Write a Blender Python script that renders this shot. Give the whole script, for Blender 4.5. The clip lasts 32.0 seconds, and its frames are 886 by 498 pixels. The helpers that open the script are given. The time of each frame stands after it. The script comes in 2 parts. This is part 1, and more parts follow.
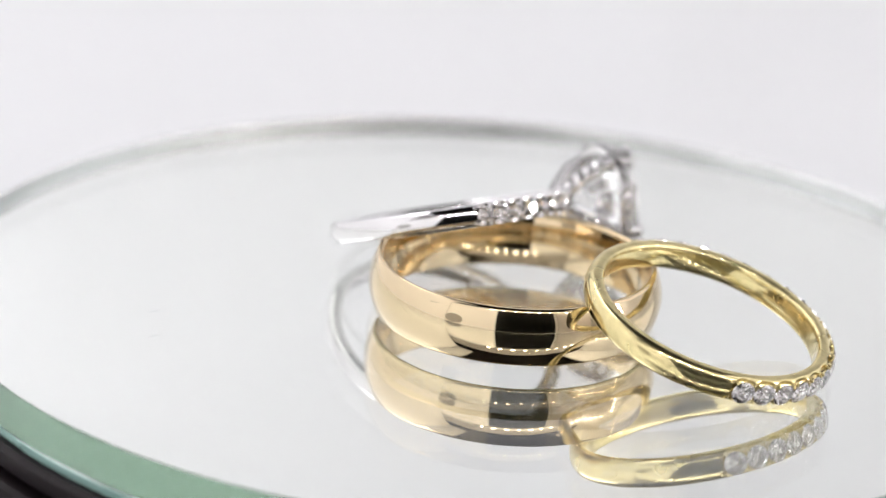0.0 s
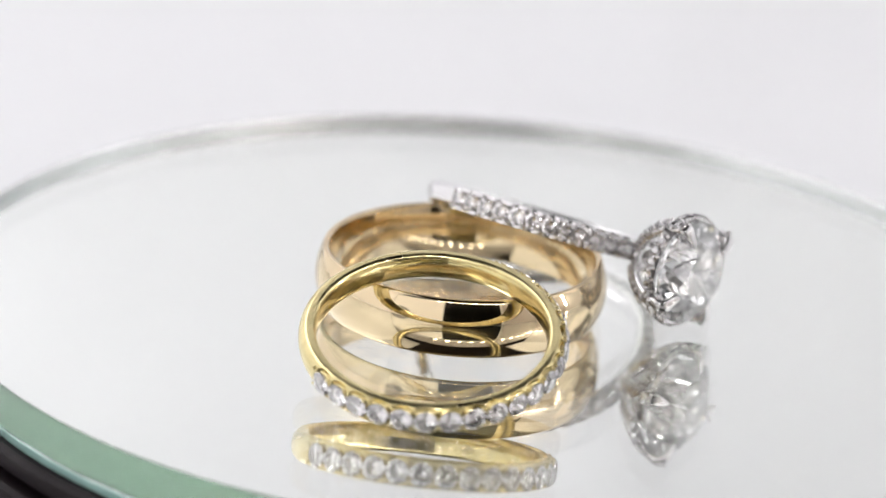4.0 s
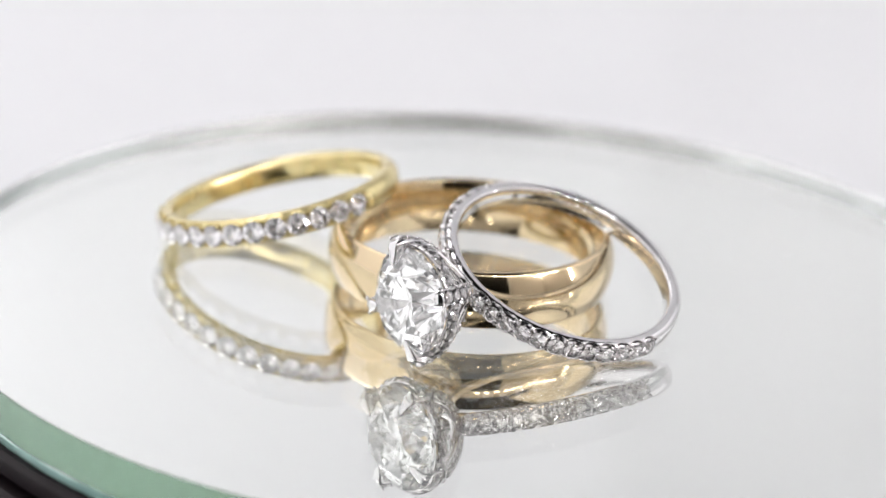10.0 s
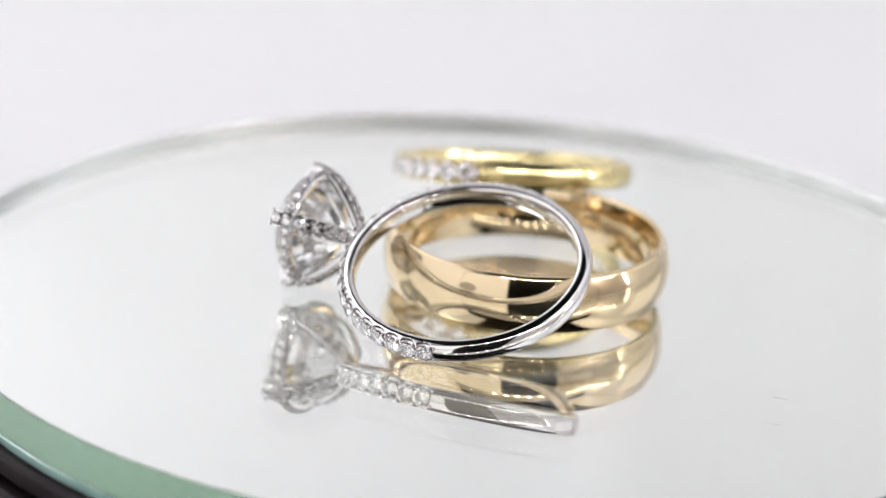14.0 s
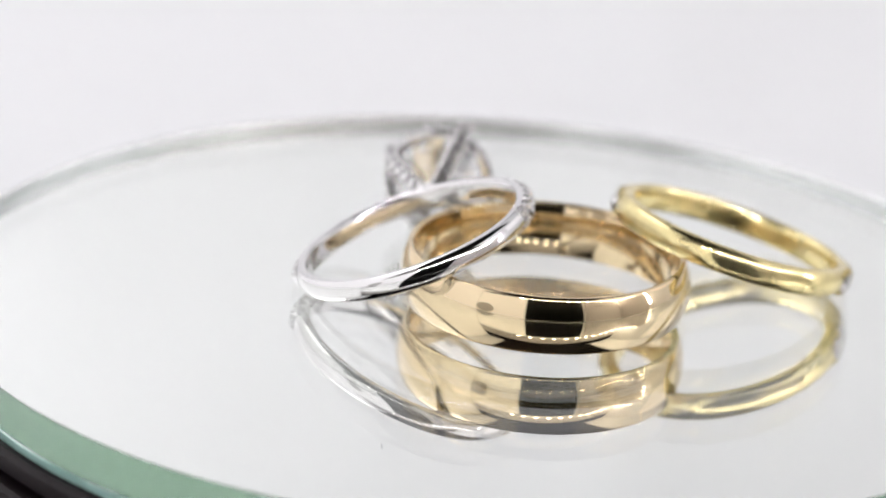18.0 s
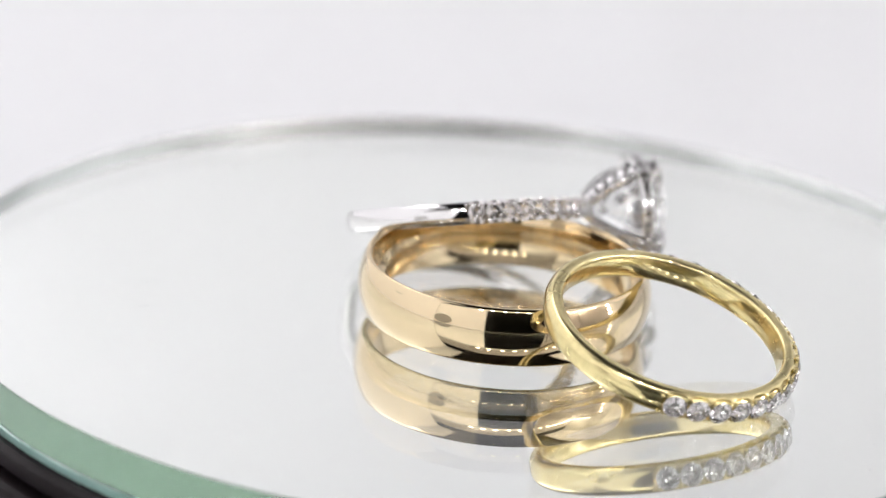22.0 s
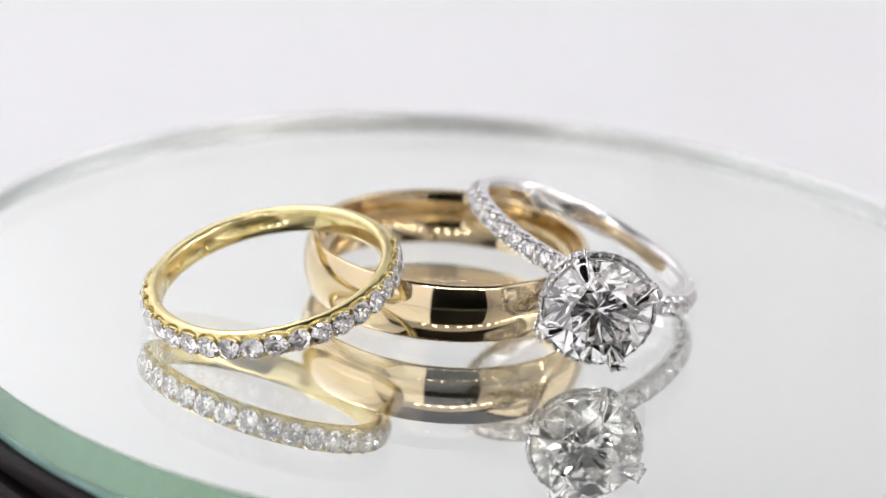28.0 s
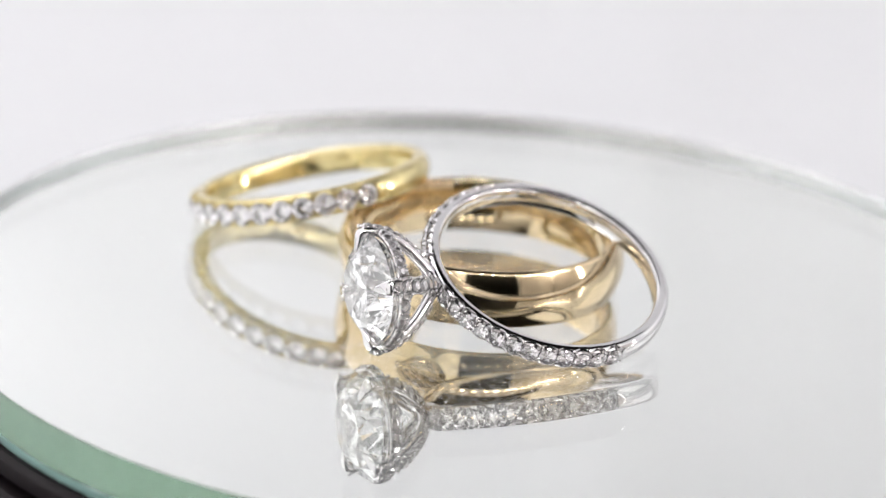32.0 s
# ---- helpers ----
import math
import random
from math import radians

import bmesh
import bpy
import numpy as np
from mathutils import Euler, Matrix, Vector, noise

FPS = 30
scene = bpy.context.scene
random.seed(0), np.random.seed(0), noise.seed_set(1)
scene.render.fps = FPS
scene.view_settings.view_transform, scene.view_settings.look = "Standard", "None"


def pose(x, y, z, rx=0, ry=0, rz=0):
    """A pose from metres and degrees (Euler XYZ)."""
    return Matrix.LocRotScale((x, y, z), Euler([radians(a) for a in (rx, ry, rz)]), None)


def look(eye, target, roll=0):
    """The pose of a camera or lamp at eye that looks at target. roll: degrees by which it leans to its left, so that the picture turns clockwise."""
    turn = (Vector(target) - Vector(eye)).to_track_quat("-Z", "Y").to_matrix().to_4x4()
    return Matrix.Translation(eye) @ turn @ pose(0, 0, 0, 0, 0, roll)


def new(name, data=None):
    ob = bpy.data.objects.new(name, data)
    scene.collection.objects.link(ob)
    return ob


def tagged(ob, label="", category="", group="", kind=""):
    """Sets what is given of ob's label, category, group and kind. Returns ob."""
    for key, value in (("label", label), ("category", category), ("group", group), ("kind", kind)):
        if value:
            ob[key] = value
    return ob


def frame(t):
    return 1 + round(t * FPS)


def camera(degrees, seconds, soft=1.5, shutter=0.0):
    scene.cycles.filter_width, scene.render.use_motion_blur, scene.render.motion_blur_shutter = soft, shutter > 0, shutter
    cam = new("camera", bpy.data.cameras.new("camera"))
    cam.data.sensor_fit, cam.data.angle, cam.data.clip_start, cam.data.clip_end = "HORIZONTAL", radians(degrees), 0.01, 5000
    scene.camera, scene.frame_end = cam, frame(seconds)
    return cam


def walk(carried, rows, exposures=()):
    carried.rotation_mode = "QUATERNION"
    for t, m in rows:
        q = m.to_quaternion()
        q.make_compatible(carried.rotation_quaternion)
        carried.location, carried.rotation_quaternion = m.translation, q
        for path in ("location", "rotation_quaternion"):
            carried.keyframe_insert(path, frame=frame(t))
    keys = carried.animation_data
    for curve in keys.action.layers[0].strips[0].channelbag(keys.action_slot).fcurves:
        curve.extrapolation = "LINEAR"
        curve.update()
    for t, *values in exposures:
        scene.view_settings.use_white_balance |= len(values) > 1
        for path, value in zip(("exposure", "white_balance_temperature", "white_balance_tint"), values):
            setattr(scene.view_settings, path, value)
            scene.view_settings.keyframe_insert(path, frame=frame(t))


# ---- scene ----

# All lengths of small things are written in millimetres and scaled by MM.
MM = 0.001
SECONDS = 32.0
TURN = -0.2958083            # turntable, radians per second (one turn in 21.24 s)

# ---- camera: stands still on a tripod and looks down at the turntable ----
EYE = Vector((0.0, -0.26, 0.1015))
PITCH, YAW = -0.360596, 0.016461
AHEAD = Vector((-math.sin(YAW) * math.cos(PITCH), math.cos(YAW) * math.cos(PITCH), math.sin(PITCH)))
cam = camera(14.016, SECONDS, 1.15)
cam.data.dof.use_dof = True
cam.data.dof.focus_distance = 0.264
cam.data.dof.aperture_fstop = 24.0
walk(cam, [(0.0, look(EYE, EYE + AHEAD, 4.152)), (SECONDS, look(EYE, EYE + AHEAD, 4.152))], [(0.0, 0.0), (SECONDS, 0.0)])

# ---- world and lamps ----
world = bpy.data.worlds.new("dim_room")
world.use_nodes = True
world.node_tree.nodes["Background"].inputs[0].default_value = (0.5, 0.52, 0.55, 1)
world.node_tree.nodes["Background"].inputs[1].default_value = 0.02
scene.world = world

# unseen fill lamps added along the side walls, under the canopy and beside the window: place, what it faces, width,
# height, watts
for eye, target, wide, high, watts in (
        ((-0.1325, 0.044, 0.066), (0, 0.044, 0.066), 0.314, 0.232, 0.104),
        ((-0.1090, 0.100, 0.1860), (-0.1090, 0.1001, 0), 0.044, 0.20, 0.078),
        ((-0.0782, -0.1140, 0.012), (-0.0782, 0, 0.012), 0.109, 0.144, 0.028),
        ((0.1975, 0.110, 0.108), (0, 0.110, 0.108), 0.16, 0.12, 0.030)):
    fill_lamp = bpy.data.lights.new("fill_lamp", "AREA")
    fill_lamp.shape, fill_lamp.size, fill_lamp.size_y = "RECTANGLE", wide, high
    fill_lamp.energy, fill_lamp.color = watts, (0.985, 0.98, 1.0)
    new("fill_lamp", fill_lamp).matrix_world = look(eye, target)
scene.cycles.max_bounces = 32
scene.cycles.transmission_bounces = 32
scene.cycles.glossy_bounces = 16


# ---- materials ----
def material(name, color, rough=0.5, metal=0.0, transmission=0.0, ior=1.45, vary=0.0, scale=200.0, bump=0.0, bump_scale=2000.0, rough_vary=0.0, rough_scale=400.0):
    m = bpy.data.materials.new(name)
    m.use_nodes = True
    nt = m.node_tree
    b = nt.nodes["Principled BSDF"]
    b.inputs["Base Color"].default_value = (*color, 1)
    b.inputs["Roughness"].default_value = rough
    b.inputs["Metallic"].default_value = metal
    b.inputs["Transmission Weight"].default_value = transmission
    b.inputs["IOR"].default_value = ior
    co = nt.nodes.new("ShaderNodeTexCoord")

    def noise_node(sc, detail=4.0):
        n = nt.nodes.new("ShaderNodeTexNoise")
        n.inputs["Scale"].default_value, n.inputs["Detail"].default_value = sc, detail
        nt.links.new(co.outputs["Object"], n.inputs["Vector"])
        return n

    if vary:
        n = noise_node(scale)
        mix = nt.nodes.new("ShaderNodeMix")
        mix.data_type = "RGBA"
        mix.inputs["A"].default_value = (*[c * (1 - vary) for c in color], 1)
        mix.inputs["B"].default_value = (*[min(1, c * (1 + vary)) for c in color], 1)
        nt.links.new(n.outputs["Fac"], mix.inputs["Factor"])
        nt.links.new(mix.outputs["Result"], b.inputs["Base Color"])
    if rough_vary:
        n = noise_node(rough_scale)
        mp = nt.nodes.new("ShaderNodeMapRange")
        mp.inputs["From Min"].default_value, mp.inputs["From Max"].default_value = 0.35, 0.7
        mp.inputs["To Min"].default_value, mp.inputs["To Max"].default_value = rough, rough + rough_vary
        nt.links.new(n.outputs["Fac"], mp.inputs["Value"])
        nt.links.new(mp.outputs["Result"], b.inputs["Roughness"])
    if bump:
        n = noise_node(bump_scale)
        bp = nt.nodes.new("ShaderNodeBump")
        bp.inputs["Strength"].default_value, bp.inputs["Distance"].default_value = bump, 0.0002
        nt.links.new(n.outputs["Fac"], bp.inputs["Height"])
        nt.links.new(bp.outputs["Normal"], b.inputs["Normal"])
    return m


def glowing(name, color, strength):
    m = bpy.data.materials.new(name)
    m.use_nodes = True
    b = m.node_tree.nodes["Principled BSDF"]
    b.inputs["Base Color"].default_value = (0.8, 0.8, 0.8, 1)
    b.inputs["Emission Color"].default_value = (*color, 1)
    b.inputs["Emission Strength"].default_value = strength
    return m


def polished(name, color, fine, coarse, share):
    """Hand-polished metal: a fine mirror finish with a share of coarser micro-scratches, uneven in patches."""
    m = material(name, color, fine, 1.0, rough_vary=0.008, rough_scale=900, vary=0.025, scale=300)
    nt = m.node_tree
    first, out = nt.nodes["Principled BSDF"], nt.nodes["Material Output"]
    worn = nt.nodes.new("ShaderNodeBsdfPrincipled")
    worn.inputs["Base Color"].default_value = (*color, 1)
    worn.inputs["Metallic"].default_value, worn.inputs["Roughness"].default_value = 1.0, coarse
    co, n, mp, mix = nt.nodes.new("ShaderNodeTexCoord"), nt.nodes.new("ShaderNodeTexNoise"), nt.nodes.new("ShaderNodeMapRange"), nt.nodes.new("ShaderNodeMixShader")
    n.inputs["Scale"].default_value, n.inputs["Detail"].default_value = 350.0, 5.0
    mp.inputs["From Min"].default_value, mp.inputs["From Max"].default_value = 0.3, 0.7
    mp.inputs["To Min"].default_value, mp.inputs["To Max"].default_value = share * 0.5, share * 1.5
    nt.links.new(co.outputs["Object"], n.inputs["Vector"])
    nt.links.new(n.outputs["Fac"], mp.inputs["Value"])
    nt.links.new(mp.outputs["Result"], mix.inputs["Fac"])
    nt.links.new(first.outputs["BSDF"], mix.inputs[1])
    nt.links.new(worn.outputs["BSDF"], mix.inputs[2])
    nt.links.new(mix.outputs["Shader"], out.inputs["Surface"])
    return m


ROSE_GOLD = polished("warm_gold", (0.71, 0.575, 0.375), 0.012, 0.20, 0.07)
YELLOW_GOLD = polished("yellow_gold", (0.76, 0.645, 0.335), 0.03, 0.28, 0.34)
WHITE_GOLD = polished("white_gold", (0.73, 0.715, 0.715), 0.012, 0.20, 0.05)
DIAMOND = material("diamond", (1.0, 1.0, 1.0), 0.0, 0.0, 1.0, 2.417)
PAVE = material("small_diamond", (1.0, 0.99, 0.995), 0.0, 0.0, 1.0, 2.417)
# mirror metal added under the small stones in place of their inner reflections
PAVILION = material("mirror_facets", (0.99, 0.985, 0.99), 0.02, 1.0)
GLASS = material("clear_glass", (0.998, 1.0, 0.998), 0.0, 0.0, 1.0, 1.52)
EDGE_GLASS = material("green_glass_edge", (0.40, 0.615, 0.47), 0.21, 0.0, 1.0, 1.52, vary=0.14, scale=40, rough_vary=0.06, rough_scale=70, bump=0.12, bump_scale=120)
BEVEL_GLASS = material("teal_glass_bevel", (0.82, 0.96, 0.93), 0.04, 0.0, 1.0, 1.52, vary=0.10, scale=60, rough_vary=0.06, rough_scale=200, bump=0.5, bump_scale=220)
ARRIS = material("polished_arris", (0.97, 0.99, 0.98), 0.22, 0.0, 1.0, 1.52, bump=0.12, bump_scale=260)
BACKING = material("teal_backing", (0.62, 0.85, 0.79), 0.5, vary=0.1, scale=80)
SILVER = material("silvering", (0.94, 0.955, 0.93), 0.0, 1.0)
BLACK = material("black_plastic", (0.010, 0.0065, 0.0075), 0.36, 0.0, ior=1.28, rough_vary=0.15, rough_scale=150, vary=0.3, scale=90, bump=0.15, bump_scale=900)
WHITE = material("white_board", (0.84, 0.84, 0.85), 0.75, vary=0.012, scale=14, bump=0.05, bump_scale=1500)
FRONT = material("white_front_board", (0.80, 0.79, 0.78), 0.7, vary=0.012, scale=14)
DARK = material("dark_room", (0.035, 0.031, 0.029), 0.8, vary=0.3, scale=6)
STRIP = material("led_strip_board", (0.30, 0.29, 0.27), 0.5, vary=0.05, scale=100)
LED = glowing("led_glow", (1.0, 0.985, 0.995), 220.0)
NICK = material("nick", (0.10, 0.07, 0.05), 0.5)
SCRATCH = material("scratch", (0.30, 0.31, 0.31), 0.6)
# greyer than FRONT: the weaker light beside the window is put into the colour
DIMMED_BOARD = material("dimmed_board", (0.50, 0.47, 0.45), 0.7, vary=0.03, scale=20)
GREY = material("grey_cap", (0.52, 0.50, 0.48), 0.6)


# ---- mesh helpers ----
def part(name, bm, mat, parent=None, label="", smooth=True, angle=None):
    me = bpy.data.meshes.new(name)
    bm.normal_update()
    for f in bm.faces:
        f.smooth = smooth
    if angle is not None:
        for e in bm.edges:
            if len(e.link_faces) == 2 and e.calc_face_angle(0) > radians(angle):
                e.smooth = False
    bm.to_mesh(me)
    bm.free()
    me.materials.append(mat)
    if mat is PAVE:
        me.materials.append(PAVILION)
    ob = new(name, me)
    ob.parent = parent
    if label:
        tagged(ob, label)
    return ob


def again(ob, m):
    """One more piece on the same mesh, at the pose m in its parent's space."""
    o = new(ob.name.split(".")[0], ob.data)
    o.parent = ob.parent
    o.matrix_basis = m
    return o


def thing(name, label, category, group="", kind="", m=None):
    ob = tagged(new(name), label, category, group, kind)
    ob.empty_display_size = 0.005
    if m is not None:
        ob.matrix_basis = m
    return ob


def box(x0, y0, z0, x1, y1, z1, bevel=0.0):
    bm = bmesh.new()
    bmesh.ops.create_cube(bm, size=1.0)
    bmesh.ops.transform(bm, matrix=Matrix.LocRotScale(((x0 + x1) / 2, (y0 + y1) / 2, (z0 + z1) / 2), None, (x1 - x0, y1 - y0, z1 - z0)), verts=bm.verts)
    if bevel:
        bmesh.ops.bevel(bm, geom=bm.edges[:], offset=bevel, segments=2, affect="EDGES", profile=0.5)
    return bm


def joined(pieces):
    bm = bmesh.new()
    for piece in pieces:
        me = bpy.data.meshes.new("piece")
        piece.to_mesh(me)
        piece.free()
        bm.from_mesh(me)
        bpy.data.meshes.remove(me)
    return bm


def lathe(profile, n=128, closed=False):
    """A surface of revolution about z from (radius, height) pairs."""
    bm = bmesh.new()
    rows = []
    for r, z in profile:
        if r < 1e-9:
            rows.append([bm.verts.new((0, 0, z))] * n)
        else:
            rows.append([bm.verts.new((r * math.cos(2 * math.pi * k / n), r * math.sin(2 * math.pi * k / n), z)) for k in range(n)])
    pairs = list(zip(rows, rows[1:])) + ([(rows[-1], rows[0])] if closed else [])
    for a, b in pairs:
        for k in range(n):
            vs = []
            for v in (a[k], a[(k + 1) % n], b[(k + 1) % n], b[k]):
                if v not in vs:
                    vs.append(v)
            if len(vs) > 2:
                bm.faces.new(vs)
    bmesh.ops.recalc_face_normals(bm, faces=bm.faces[:])
    return bm


def around(profile, n=512):
    """Like lathe, with a profile that changes with the angle."""
    bm = bmesh.new()
    cols = []
    for k in range(n):
        a = 2 * math.pi * k / n
        cols.append([bm.verts.new((r * math.cos(a), r * math.sin(a), z)) for r, z in profile(a)])
    for k in range(n):
        A, B = cols[k], cols[(k + 1) % n]
        for i in range(len(A) - 1):
            bm.faces.new((A[i], B[i], B[i + 1], A[i + 1]))
    bmesh.ops.recalc_face_normals(bm, faces=bm.faces[:])
    return bm


def facing(bm, inside):
    """Turns all faces of an open surface away from the point inside."""
    bm.normal_update()
    bm.faces.ensure_lookup_table()
    f = bm.faces[-1]
    if f.normal.dot(f.calc_center_median() - inside) < 0:
        bmesh.ops.reverse_faces(bm, faces=bm.faces[:])
    return bm


def brilliant(r, crown, pavilion, table=0.56, girdle=0.035, lower=1):
    """A round brilliant cut, girdle at z = 0, table up."""
    bm = bmesh.new()
    e = radians(45)
    rim = lambda a, z: bm.verts.new((r * math.cos(a), r * math.sin(a), z))
    up = girdle * r
    hc, hp = crown, pavilion
    T, M, G, H, G2, H2, L = [], [], [], [], [], [], []
    rm, rl = 0.77, 0.20
    for k in range(8):
        a, h = e * k, e * (k + 0.5)
        T.append(bm.verts.new((table * r * math.cos(a), table * r * math.sin(a), up + hc)))
        s = rm * math.cos(e / 2)
        M.append(bm.verts.new((rm * r * math.cos(h), rm * r * math.sin(h), up + hc * (1 - s) / (1 - table))))
        G.append(rim(a, up)), H.append(rim(h, up)), G2.append(rim(a, -up)), H2.append(rim(h, -up))
        s = rl * math.cos(e / 2)
        L.append(bm.verts.new((rl * r * math.cos(h), rl * r * math.sin(h), -up - hp * (1 - s))))
    culet = bm.verts.new((0, 0, -up - hp))
    bm.faces.new(T)
    for k in range(8):
        j, i = (k + 1) % 8, (k - 1) % 8
        bm.faces.new((T[k], M[k], T[j]))
        bm.faces.new((T[k], M[i], G[k], M[k]))
        bm.faces.new((M[k], G[k], H[k])), bm.faces.new((M[k], H[k], G[j]))
        bm.faces.new((G[k], G2[k], H2[k], H[k])), bm.faces.new((H[k], H2[k], G2[j], G[j]))
        below = (bm.faces.new((G2[k], L[k], H2[k])), bm.faces.new((H2[k], L[k], G2[j])), bm.faces.new((culet, L[k], G2[k], L[i])))
        for f in below:
            f.material_index = lower
    bmesh.ops.recalc_face_normals(bm, faces=bm.faces[:])
    return bm


def signed_power(v, p):
    return math.copysign(abs(v) ** p, v)


def shank(R, a, b, stones=(), pitch=0.0, stone_r=0.8, n_plain=400, squareness=0.95):
    """A finger ring about z (millimetres in, metres out): mean radius R, radial half-thickness a, half-width b.
    Over the set stones the top is cut to a trough with scalloped walls."""
    sections = []
    qs = [radians(q) for q in (0, 8, 16, 24, 32, 40, 47, 53, 60, 67, 75, 84, 92, 100, 108, 116, 123, 130, 137, 144, 150, 156, 162, 167, 171, 175, 178)]
    qs = qs + [2 * math.pi - q for q in reversed(qs) if q > 0]
    angles = []
    if stones:
        lo, hi = stones[0] - pitch * 0.56, stones[-1] + pitch * 0.56
        cut = int((hi - lo) / pitch * 22)
        angles += [(lo + (hi - lo) * k / cut, True) for k in range(cut + 1)]
        rest = 2 * math.pi - (hi - lo)
        n = int(n_plain * rest / (2 * math.pi)) + 2
        angles += [(hi + 0.002 + (rest - 0.004) * k / n, False) for k in range(n + 1)]
    else:
        angles = [(2 * math.pi * k / n_plain, False) for k in range(n_plain)]
    bm = bmesh.new()
    for ang, cut in angles:
        ring = []
        if cut:
            near = min(stones, key=lambda s: abs(s - ang))
            u = min(1.0, abs(near - ang) / (pitch / 2))
        for q in qs:
            dr, h = a * signed_power(math.cos(q), squareness), b * signed_power(math.sin(q), squareness)
            if math.cos(q) < 0:  # nearly flat inside
                dr = -0.9 * a * abs(math.cos(q)) ** 0.42
            if cut:
                s = abs(h) / b
                if s < 0.66:
                    top = a - 0.10 - 0.85 * min(a, 1.0) * (1 - s / 0.66) * math.sqrt(max(0.0, 1 - 0.7 * u * u)) - 0.18 * (1 - u)
                else:
                    top = a - 0.16 - 0.30 * math.sqrt(max(0.0, 1 - (u / 0.86) ** 2))
                dr = min(dr, top)
            ring.append(bm.verts.new(((R + dr) * math.cos(ang) * MM, (R + dr) * math.sin(ang) * MM, h * MM)))
        sections.append(ring)
    m = len(qs)
    for k in range(len(sections)):
        A, B = sections[k], sections[(k + 1) % len(sections)]
        for i in range(m):
            bm.faces.new((A[i], B[i], B[(i + 1) % m], A[(i + 1) % m]))
    bmesh.ops.recalc_face_normals(bm, faces=bm.faces[:])
    return bm


def bead(r, tall):
    bm = bmesh.new()
    bmesh.ops.create_icosphere(bm, subdivisions=2, radius=r * MM)
    bmesh.ops.scale(bm, vec=(tall, 1, 1), verts=bm.verts)
    return bm


def tube(points, radii, n=10, flat=1.0):
    """A tapered, capped tube through points (metres); flat squeezes its section along the second axis."""
    bm = bmesh.new()
    rings = []
    for k, p in enumerate(points):
        d = (points[min(k + 1, len(points) - 1)] - points[max(k - 1, 0)]).normalized()
        side = d.cross(Vector((0.3, 0.5, 0.81))).normalized()
        other = d.cross(side)
        rings.append([bm.verts.new(p + (side * math.cos(2 * math.pi * i / n) + other * math.sin(2 * math.pi * i / n) * flat) * radii[k]) for i in range(n)])
    for A, B in zip(rings, rings[1:]):
        for i in range(n):
            bm.faces.new((A[i], A[(i + 1) % n], B[(i + 1) % n], B[i]))
    bm.faces.new(rings[0]), bm.faces.new(rings[-1])
    bmesh.ops.recalc_face_normals(bm, faces=bm.faces[:])
    return bm


def ribbon(points, across, widths, heights, n=16):
    """A flat strip with rounded corners along points; widths and heights are half sizes."""
    bm = bmesh.new()
    rings = []
    for k, p in enumerate(points):
        d = (points[min(k + 1, len(points) - 1)] - points[max(k - 1, 0)]).normalized()
        up = d.cross(across).normalized()
        rings.append([bm.verts.new(p + across * widths[k] * signed_power(math.cos(2 * math.pi * i / n), 0.6) + up * heights[k] * signed_power(math.sin(2 * math.pi * i / n), 0.6)) for i in range(n)])
    for A, B in zip(rings, rings[1:]):
        for i in range(n):
            bm.faces.new((A[i], A[(i + 1) % n], B[(i + 1) % n], B[i]))
    bm.faces.new(rings[0]), bm.faces.new(rings[-1])
    bmesh.ops.recalc_face_normals(bm, faces=bm.faces[:])
    return bm


def frame_of(cx, cy, cz, tilt, heading):
    """The pose of a leaning ring: its axis is tilted from upright towards the heading; millimetres and radians."""
    n = Vector((math.sin(tilt) * math.cos(heading), math.sin(tilt) * math.sin(heading), math.cos(tilt)))
    e1 = Vector((math.cos(tilt) * math.cos(heading), math.cos(tilt) * math.sin(heading), -math.sin(tilt)))
    e2 = n.cross(e1)
    m = Matrix((e1, e2, n)).transposed().to_4x4()
    m.translation = Vector((cx, cy, cz)) * MM
    return m


def outward(ang, radius, h=0.0, spin=0.0):
    """A pose on a ring: local z points away from the ring's centre, local x along its axis."""
    d = Vector((math.cos(ang), math.sin(ang), 0))
    m = Matrix((Vector((0, 0, 1)), d.cross(Vector((0, 0, 1))), d)).transposed().to_4x4()
    m.translation = (d * radius + Vector((0, 0, h))) * MM
    return m @ pose(0, 0, 0, 0, 0, spin)


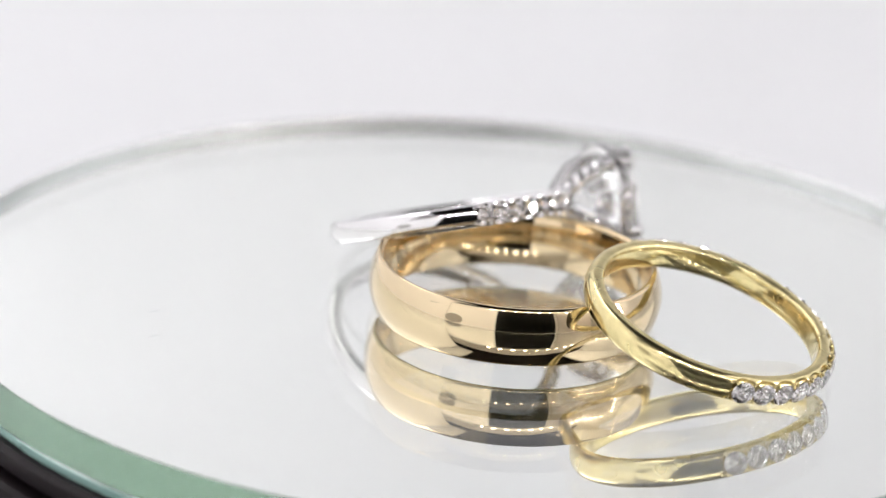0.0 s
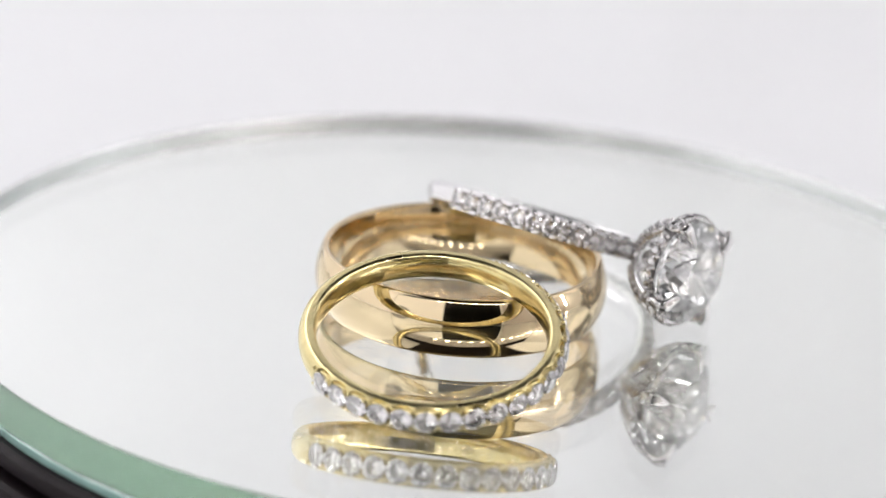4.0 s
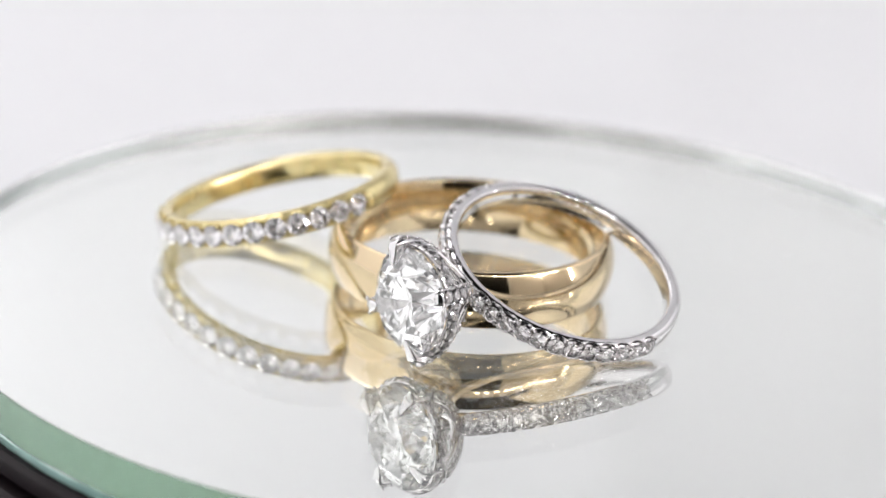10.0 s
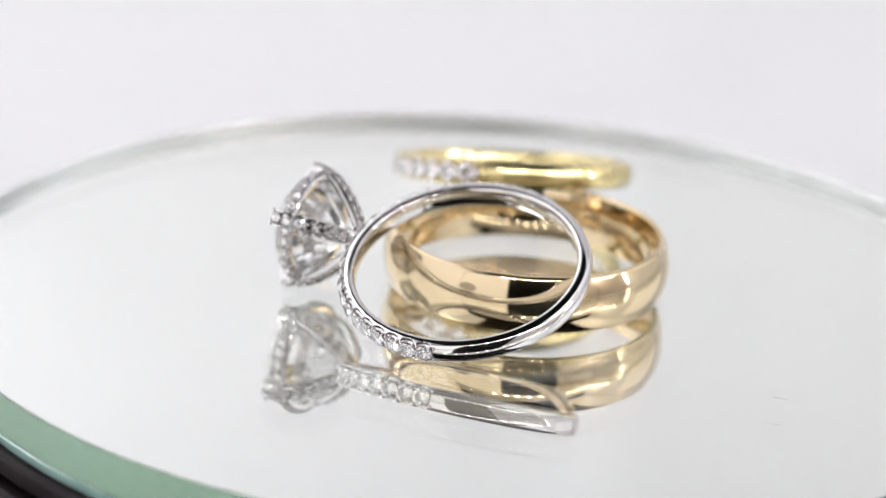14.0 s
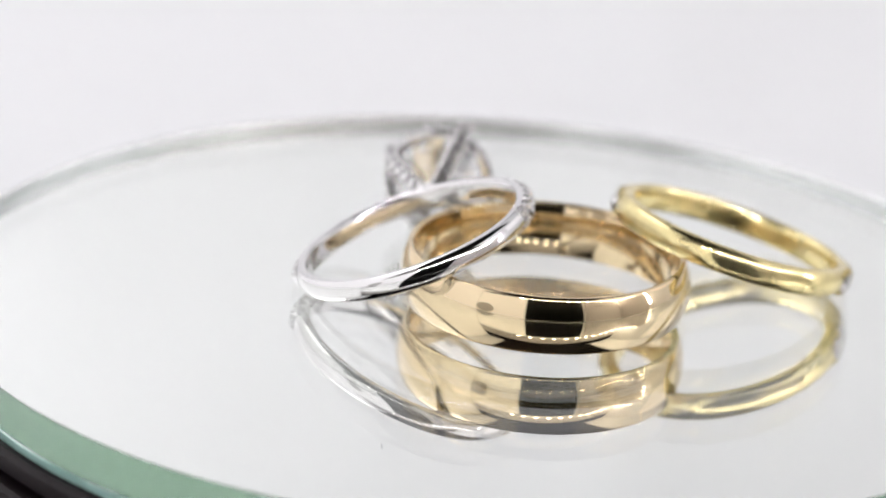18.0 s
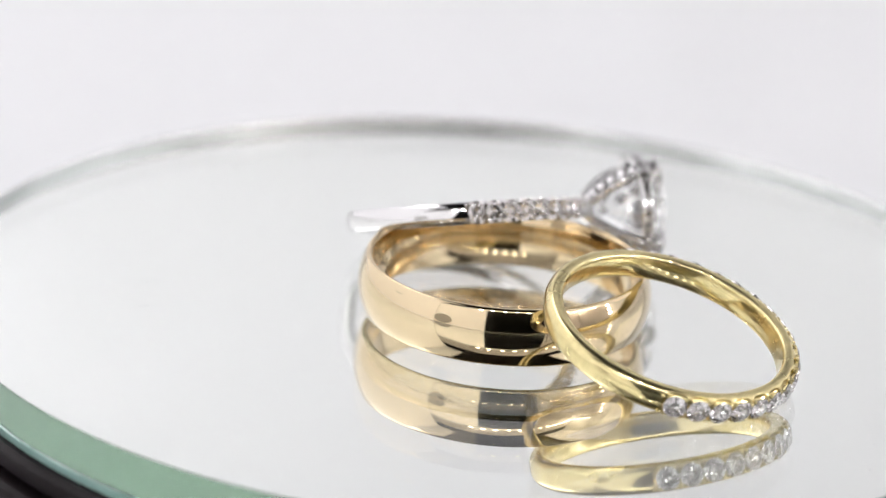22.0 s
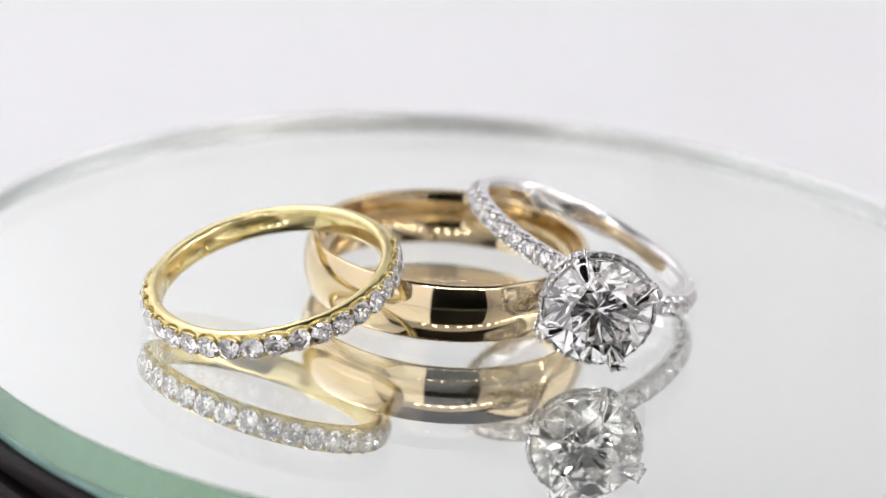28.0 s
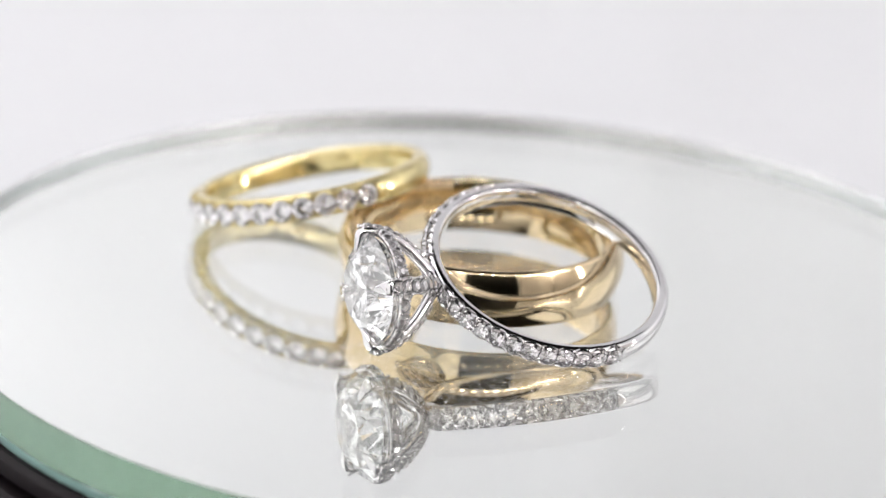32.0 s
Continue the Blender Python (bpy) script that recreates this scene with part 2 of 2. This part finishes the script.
# ---- the light box ----
def light_box():
    X0, X1, YB, YF, Z0, Z1 = -0.135, 0.200, 0.21, -0.115, -0.062, 0.190
    T = 0.004
    sweep = [(YF, Z0), (0.07, Z0)]
    R = 0.11
    sweep += [(YB - R + R * math.sin(a), Z0 + R - R * math.cos(a)) for a in [math.pi / 2 * k / 24 for k in range(25)]]
    sweep += [(YB, Z1)]
    bm = bmesh.new()
    def strip(xs):
        return [[bm.verts.new((x, y, z)) for x in xs] for y, z in sweep]
    xs = [X0, -0.06, -0.03] + [-0.02 + 0.002 * k for k in range(45)] + [0.09, 0.14, X1]
    rows = strip(xs)
    for a, b in zip(rows, rows[1:]):
        for k in range(len(xs) - 1):
            bm.faces.new((a[k], a[k + 1], b[k + 1], b[k]))
    bmesh.ops.recalc_face_normals(bm, faces=bm.faces[:])
    for v in bm.verts:  # a soft upright fold in the sheet
        lift = 0.0040 * math.exp(-((v.co.x - 0.018) / 0.009) ** 2) * min(1.0, max(0.0, (v.co.y - 0.07) / 0.05))
        v.co += Vector((0, -0.6, 0.8)) * lift
    back = bmesh.ops.extrude_face_region(bm, geom=bm.faces[:])
    bmesh.ops.translate(bm, vec=(0, 0.003, -0.003), verts=[v for v in back["geom"] if isinstance(v, bmesh.types.BMVert)])
    bmesh.ops.recalc_face_normals(bm, faces=bm.faces[:])
    tagged(part("backdrop", bm, WHITE), "seamless white curved backdrop sheet inside the light box", "backdrop", kind="structure")
    tagged(part("wall_west", box(X0 - T, YF, Z0 - T, X0 - 0.0005, YB, 0.186), WHITE, smooth=False), "white matt side wall of the light box", "wall", kind="structure")
    tagged(part("wall_east", box(X1 + 0.0005, YF, Z0 - T, X1 + T, YB, 0.186), WHITE, smooth=False), "white matt side wall of the light box", "wall", kind="structure")
    # roof strips out of view, added to bounce light; the gap reflects dark
    bm = joined([box(-0.085, 0.098, Z1 - 0.003, 0.130, YB - 0.001, Z1 + T), box(X0 - T, YF, Z1 - 0.003, -0.0852, YB - 0.001, Z1 + T), box(0.1302, YF, Z1 - 0.003, X1 + T, YB - 0.001, Z1 + T)])
    tagged(part("canopy", bm, WHITE, smooth=False), "unseen white canopy with an open middle, bouncing light into the box", "canopy", kind="structure")
    # front wall with the viewing opening
    ox0, ox1, oz0, oz1 = -0.023, 0.072, -0.050, 0.084
    bm = joined([box(x0, YF - T, z0, x1, YF - 0.0005, z1) for x0, z0, x1, z1 in ((X0 - T, Z0 - T, ox0, oz1), (ox1, Z0 - T, X1 + T, oz1), (X0 - T, oz1, X1 + T, 0.0965), (ox0, Z0 - T, ox1, oz0))])
    tagged(part("wall_front", bm, FRONT, smooth=False), "white front panel of the light box with an open viewing window", "wall", kind="structure")
    # upper front wall, extended out of view to lighten the glass rim's reflections
    tagged(part("valance", box(X0 - T, YF - T, 0.0967, X1 + T, YF - 0.0005, 0.140), DIMMED_BOARD, smooth=False), "pale grey valance above the front light strip", "valance", kind="structure")
    # the dark room outside, whose table top carries the light box
    bm = box(-0.7, -0.9, -0.0664, 0.7, 0.6, 0.8)
    bmesh.ops.reverse_faces(bm, faces=bm.faces[:])
    tagged(part("wall_room", bm, DARK, smooth=False), "dark unlit room around the light box", "wall", kind="structure")


light_box()


def led_strip(length, count, pitch, m):
    """A strip of round lights along local x that face local y."""
    ob = thing("led_strip", "white strip of small round lights inside the light box", "light strip", "light strips", m=m)
    part("strip", box(0, -0.0014, -0.005, length, 0.0005, 0.005, 0.0004), STRIP, ob)
    bm = lathe([(0, 0.0014), (0.0018, 0.0010), (0.0028, 0.0), (0.0028, -0.0006)], 20)
    first = None
    for k in range(count):
        at = pose(length / 2 + (k - (count - 1) / 2) * pitch, 0.0014, 0, -90, 0, 0)
        if first is None:
            first = part("light", bm, LED, ob)
            first.matrix_basis = at
        else:
            again(first, at)
    return ob


led_strip(0.240, 12, 0.0200, pose(-0.045, -0.1130, 0.0905))
led_strip(0.078, 4, 0.0190, pose(0.1985, -0.1090, 0.0905, 0, 0, 90))
led_strip(0.070, 4, 0.0170, Matrix.Translation((0.1985, -0.0085, 0.080)) @ Matrix(((0, -1, 0, 0), (0, 0, 1, 0), (-1, 0, 0, 0), (0, 0, 0, 1))))


def front_fittings():
    """Greyed sheets for the less lit wall beside the window and along the side wall, and an oval cap."""
    tagged(part("front_dim_sheet", box(0.0735, -0.1152, -0.05, 0.1972, -0.1122, 0.0845, 0.001), DIMMED_BOARD, smooth=False), "greyed sheet for the less lit front wall beside the window", "flap", kind="structure")
    tagged(part("side_dim_sheet", box(0.1975, -0.1120, -0.05, 0.2003, -0.012, 0.0845, 0.001), DIMMED_BOARD, smooth=False), "greyed sheet for the less lit part of the side wall", "flap", kind="structure")
    bm = lathe([(0, 0.0022), (0.0050, 0.0024), (0.0095, 0.0030), (0.0125, 0.0028), (0.0135, 0.0015), (0.0130, 0.0)], 48)
    bmesh.ops.scale(bm, vec=(1.95, 1.4, 1.0), verts=bm.verts)
    ob = tagged(part("oval_cap", bm, GREY), "grey oval cap on the front wall of the box", "cap")
    ob.matrix_basis = pose(-0.1075, -0.1139, 0.010, -90, 0, 0)


front_fittings()

# ---- turntable ----
def turntable_base():
    ob = thing("turntable_base", "glossy black plastic turntable base with a stepped rim", "turntable base")
    part("body", lathe([(0, -0.0615), (0.060, -0.0615), (0.061, -0.060), (0.061, -0.020), (0.0595, -0.0175), (0.052, -0.0150), (0.0515, -0.0135), (0.046, -0.0125), (0, -0.0125)], 160), BLACK, ob, angle=25)
    return ob


def platter():
    ob = thing("platter", "black plastic turntable platter under the round mirror", "platter", m=DISC_AT)
    part("lower_flange", lathe([(0, -0.0123), (0.0430, -0.0123), (0.0437, -0.0117), (0.0437, -0.0072), (0.0435, -0.0068), (0.0430, -0.0066), (0, -0.0066)], 160), BLACK, ob, angle=25)
    part("waist", lathe([(0, -0.0066), (0.0420, -0.0066), (0.0420, -0.0059), (0, -0.0059)], 160), BLACK, ob, angle=25)
    part("upper_flange", lathe([(0, -0.0059), (0.0430, -0.0059), (0.0435, -0.0057), (0.0436, -0.0054), (0.0436, -0.0045), (0.0431, -0.0042), (0, -0.0042)], 160), BLACK, ob, angle=25)
    return ob


DISC_R, DISC_T = 42.99, 3.2
DISC_AT = pose(0.121 * MM, 0.091 * MM, 0, -0.375, 0.029, 0)


def mirror_disc():
    ob = thing("round_mirror", "round mirror of thick clear glass with a green polished edge", "mirror", m=DISC_AT)
    r, t, foot = DISC_R * MM, DISC_T * MM, 4.16 * MM
    flat = r - 0.09 * MM
    # hand-ground edge: a nearly upright polished face that wavers round the disc, over a wider bevel with a fine groove between
    def wave(a, *terms):
        return sum(size * math.sin(k * a + turn) for size, k, turn in terms)

    def upright(a):
        lean = -0.008 + wave(a, (0.007, 3, 0.4), (0.007, 7, 2.1), (0.006, 13, 4.0), (0.004, 29, 1.2))
        low = -3.14 + wave(a, (0.07, 5, 0.3), (0.06, 11, 1.9), (0.05, 23, 5.1), (0.03, 41, 0.7))
        rows = [(r - 0.032 * MM, -0.055 * MM)]
        for k in range(7):
            z = -0.2 + (low + 0.2) * k / 6
            u = 2 * k / 6 - 1
            rows.append((r + (lean * (z + 1.5) - 0.018 * u * u) * MM, z * MM))
        return rows

    def bevel(a):
        x, z = upright(a)[-1]
        side = wave(a, (0.05, 6, 1.0), (0.04, 17, 2.6), (0.025, 31, 0.2))
        return [(x, z), (x - 0.15 * MM, z - 0.05 * MM), (x - 0.03 * MM, z - 0.16 * MM), (x - (0.10 + 0.6 * side) * MM, z - 0.55 * (foot + z)), (flat - 0.20 * MM, -foot + 0.03 * MM), (flat - 0.24 * MM, -foot)]

    part("glass_plate", facing(lathe([(0, 0), (r * 0.5, 0), (flat, 0)], 256), Vector((0, 0, -1))), GLASS, ob, "clear flat glass")
    part("arris", facing(around(lambda a: [(flat, 0), (r - 0.060 * MM, -0.010 * MM), (r - 0.040 * MM, -0.028 * MM), (r - 0.032 * MM, -0.055 * MM)]), Vector((0, 0, -t / 2))), ARRIS, ob, "polished upper glass edge")
    part("edge", facing(around(upright), Vector((0, 0, -t / 2))), EDGE_GLASS, ob, "green polished glass edge")
    part("bevel", facing(around(bevel), Vector((0, 0, -t / 2))), BEVEL_GLASS, ob, "pale teal polished lower bevel", angle=25)
    part("silvering", lathe([(0, -t), (flat - 0.15 * MM, -t), (flat - 0.15 * MM, -t - 0.0002), (0, -t - 0.0002)], 256), SILVER, ob, "silvered back", smooth=False)
    part("backing", lathe([(0, -t - 0.00021), (flat - 0.42 * MM, -t - 0.00021), (flat - 0.42 * MM, -foot + 0.00002), (0, -foot + 0.00002)], 256), BACKING, ob, "pale teal backing under the silvering", smooth=False)
    # short scratches on the glass
    for x, y, ln, ang in ((-26.0, -9.62, 1.45, 0.74), (32.3, -17.0, 0.5, 2.29)):
        bm = tube([Vector((x, y, 0.012)) * MM + Vector((math.cos(ang), math.sin(ang), 0)) * ln * MM * k / 4 for k in range(5)], [0.004 * MM, 0.02 * MM, 0.028 * MM, 0.02 * MM, 0.004 * MM], 6)
        part("scratch", bm, SCRATCH, ob)
    return ob


def plain_band():
    ob = thing("wide_wedding_band", "wide plain polished gold wedding band lying flat on the mirror", "ring", "rings on the mirror", m=Matrix.Translation((1.49 * MM, -3.526 * MM, 0)))
    H, Rm, Re, Ri = 4.54, 11.198, 10.60, 10.16
    prof = []
    c = 0.10
    n = 22
    for k in range(n + 1):
        s = -1 + 2 * k / n
        s = s * (1 - c / (H / 2) * 0.5)
        prof.append((Rm - (Rm - Re) * abs(s) ** 2.0, H / 2 + s * H / 2))
    prof += [(Re - 0.06, H - 0.010)] + [(Ri + 0.30 - 0.30 * math.sin(radians(12 * k)), H - 0.30 + 0.30 * math.cos(radians(12 * k))) for k in range(7)]
    m = 18
    for k in range(m + 1):
        s = 1 - 2 * k / m
        prof.append((Ri - 0.26 * (1 - s * s), H / 2 + s * (H / 2 - 0.34)))
    prof += [(Ri + 0.30 - 0.30 * math.sin(radians(12 * k)), 0.30 - 0.30 * math.cos(radians(12 * k))) for k in range(6, -1, -1)] + [(Re - 0.06, 0.010)]
    part("band", lathe([(r * MM, z * MM) for r, z in prof], 256, True), ROSE_GOLD, ob)
    # a few small nicks in the polish
    for deg, z, half in ((235.6, 3.98, 0.10), (236.7, 4.02, 0.05), (237.7, 4.00, 0.09), (238.9, 4.03, 0.04), (305.0, 2.35, 0.06)):
        r = Rm - (Rm - Re) * (z / (H / 2) - 1) ** 2 - 0.012
        bm = bmesh.new()
        bmesh.ops.create_icosphere(bm, subdivisions=1, radius=1.0)
        bmesh.ops.scale(bm, vec=(0.03 * MM, half * MM, 0.028 * MM), verts=bm.verts)
        nick = part("nick", bm, NICK, ob, "tiny dark nick")
        nick.matrix_basis = pose(0, 0, 0, 0, 0, deg) @ pose(r * MM, 0, z * MM)
    return ob


def set_stones(ob, R, a, b, angles, pitch, stone_r, mat_metal, bead_r, rise=0.0):
    first = None
    for k, ang in enumerate(angles):
        m = outward(ang, R + a - 0.16 + rise, 0, 17 * k)
        if first is None:
            first = part("diamond", brilliant(stone_r * MM, 0.30 * stone_r * MM, 0.72 * stone_r * MM), PAVE, ob, "small round brilliant diamond", smooth=False)
            first.matrix_basis = m
        else:
            again(first, m)
    first = None
    for k in range(len(angles) + 1):
        ang = angles[0] + (k - 0.5) * pitch
        for side in (-1, 1):
            for dd in (-0.13, 0.13):
                m = outward(ang + dd * pitch, R + a - 0.10, side * b * 0.66) @ pose(0, 0, 0, 0, 90, 0)
                if first is None:
                    first = part("bead", bead(bead_r, 1.5), mat_metal, ob)
                    first.matrix_basis = m
                else:
                    again(first, m)


def yellow_ring():
    R, a, b = 8.96, 0.70, 1.05
    tilt, heading = -0.28245, 2.67144
    ob = thing("slim_diamond_band", "slim yellow gold band with small diamonds leaning on the wide band", "ring", "rings on the mirror", m=frame_of(15.873, -11.123, 3.68, tilt, heading))
    count = 20
    pitch = radians(209.0) / count
    angles = [radians(128.0) + (k + 0.5) * pitch for k in range(count)]
    part("shank", shank(R, a, b, angles, pitch, squareness=0.93), YELLOW_GOLD, ob, angle=40)
    set_stones(ob, R, a, b, angles, pitch, 0.89, YELLOW_GOLD, 0.13, 0.14)
    return ob


HEAD = radians(85.0)


def white_ring():
    R, a, b = 8.957, 0.606, 0.879
    tilt, heading = -0.39014, 5.31553
    ob = thing("solitaire_engagement_ring", "white gold ring with one large round diamond leaning on the band", "ring", "rings on the mirror", m=frame_of(-3.934, 5.291, 4.20, tilt, heading) @ pose(0, 0, 0, 0, 0, math.degrees(HEAD)))
    # the head points along local x
    count = 12
    pitch = radians(8.1)
    start = radians(7.0)
    right = [start + (k + 0.5) * pitch for k in range(count)]
    left = [-s for s in reversed(right)]
    part("shank", shank(R, a, b, left + right, pitch, squareness=0.89), WHITE_GOLD, ob, angle=40)
    set_stones(ob, R, a, b, right, pitch, 0.70, WHITE_GOLD, 0.11, 0.14)
    set_stones(ob, R, a, b, left, pitch, 0.70, WHITE_GOLD, 0.11, 0.14)
    head(ob)
    return ob


def head(ob):
    """Basket of four set arms, a hidden halo and the large stone; local x is the stone's axis."""
    girdle_x, r = 14.35, 4.03
    stone = part("large_diamond", brilliant(r * MM, 0.31 * r * MM, 0.91 * r * MM, lower=0), DIAMOND, ob, "large round brilliant diamond", smooth=False)
    stone.matrix_basis = pose(girdle_x * MM, 0, 0, 0, 90, 0) @ pose(0, 0, 0, 0, 0, 11)
    ax = lambda x, rho, phi: Vector((x, rho * math.cos(phi), rho * math.sin(phi))) * MM
    # hidden halo under the girdle
    hx, hr = 13.62, 3.94
    bm = lathe([((hr - 0.25) * MM, -0.42 * MM), ((hr + 0.12) * MM, -0.46 * MM), ((hr + 0.26) * MM, -0.34 * MM), ((hr + 0.32) * MM, 0.30 * MM), ((hr + 0.22) * MM, 0.42 * MM), ((hr - 0.02) * MM, 0.40 * MM)], 96, True)
    halo = part("halo", bm, WHITE_GOLD, ob, "narrow ring of tiny diamonds under the large stone", angle=40)
    halo.matrix_basis = pose(hx * MM, 0, 0, 0, 90, 0)
    first, n = None, 30
    grain = None
    for k in range(n):
        ang = 2 * math.pi * (k + 0.5) / n
        m = outward(ang, hr + 0.36, -0.02, 31 * k)
        if first is None:
            first = part("tiny_diamond", brilliant(0.44 * MM, 0.14 * MM, 0.30 * MM), PAVE, halo, smooth=False)
            first.matrix_basis = m
        else:
            again(first, m)
        for h in (-0.36, 0.36):
            m = outward(ang + math.pi / n, hr + 0.34, h)
            if grain is None:
                grain = part("bead", bead(0.11, 1.0), WHITE_GOLD, halo)
                grain.matrix_basis = m
            else:
                again(grain, m)
    # four flat arms set with tiny stones, each ending in a pointed claw: (x, distance from the axis, half width, half thickness)
    arm_line = [(9.2, 0.30, 0.56, 0.36), (9.75, 0.92, 0.60, 0.36), (10.40, 1.74, 0.64, 0.36), (11.15, 2.58, 0.66, 0.36), (12.05, 3.36, 0.67, 0.36), (12.95, 3.92, 0.67, 0.36), (13.75, 4.18, 0.66, 0.36),
                (14.30, 4.31, 0.64, 0.36), (14.68, 4.32, 0.59, 0.34), (14.90, 4.22, 0.55, 0.32), (15.04, 4.00, 0.49, 0.29), (15.12, 3.70, 0.43, 0.25), (15.22, 3.36, 0.36, 0.20), (15.35, 3.04, 0.26, 0.14), (15.42, 2.86, 0.15, 0.08), (15.44, 2.78, 0.05, 0.04)]
    seats = [(10.28, 1.58), (10.84, 2.26), (11.46, 2.86), (12.14, 3.43), (12.88, 3.88), (13.66, 4.15), (14.40, 4.30)]
    for q in range(4):
        phi = radians(45 + 90 * q)
        across = Vector((0, -math.sin(phi), math.cos(phi)))
        arm = part("prong", ribbon([ax(x, rho, phi) for x, rho, w, t in arm_line], across, [row[2] * MM for row in arm_line], [row[3] * MM for row in arm_line]), WHITE_GOLD, ob, "flat claw prong set with tiny diamonds", angle=50)
        first = grain = None
        for k, (x, rho) in enumerate(seats):
            ahead, behind = seats[min(k + 1, len(seats) - 1)], seats[max(k - 1, 0)]
            dx, dr = ahead[0] - behind[0], ahead[1] - behind[1]
            along = Vector((dx, dr * math.cos(phi), dr * math.sin(phi))).normalized()
            out = Vector((-dr, dx * math.cos(phi), dx * math.sin(phi))).normalized()
            at = Matrix((along, out.cross(along), out)).transposed().to_4x4() @ pose(0, 0, 0, 0, 0, 23 * k + 11 * q)
            at.translation = ax(x, rho, phi) + out * 0.42 * MM
            if first is None:
                first = part("tiny_diamond", brilliant(0.53 * MM, 0.17 * MM, 0.35 * MM), PAVE, arm, smooth=False)
                first.matrix_basis = at
            else:
                again(first, at)
            for side in (-1, 1):
                g = Matrix.Translation(at.translation + (along * 0.43 + across * 0.55 * side - out * 0.03) * MM)
                if grain is None:
                    grain = part("bead", bead(0.16, 1.0), WHITE_GOLD, arm)
                    grain.matrix_basis = g
                else:
                    again(grain, g)
    # gallery collar at the foot
    bm = lathe([(0.55 * MM, -0.35 * MM), (1.05 * MM, -0.35 * MM), (1.2 * MM, 0.0), (1.05 * MM, 0.35 * MM), (0.55 * MM, 0.35 * MM)], 40, True)
    collar = part("collar", bm, WHITE_GOLD, ob)
    collar.matrix_basis = pose(9.75 * MM, 0, 0, 0, 90, 0)
    # the whole head leans a little off the shank's plane
    for o in ob.children:
        if o.name.split(".")[0] in ("large_diamond", "halo", "prong", "collar"):
            o.matrix_basis = pose(0, 0, 0, 0, 1.4, 0) @ o.matrix_basis


turntable_base()
TURNING = [platter(), mirror_disc(), plain_band(), yellow_ring(), white_ring()]


def motions():
    """The platter turns at a steady pace and carries the mirror and the rings round with it."""
    steps = 160
    for ob in TURNING:
        start = ob.matrix_basis.copy()
        walk(ob, [(SECONDS * k / steps, Matrix.Rotation(TURN * SECONDS * k / steps, 4, "Z") @ start) for k in range(steps + 1)])


motions()
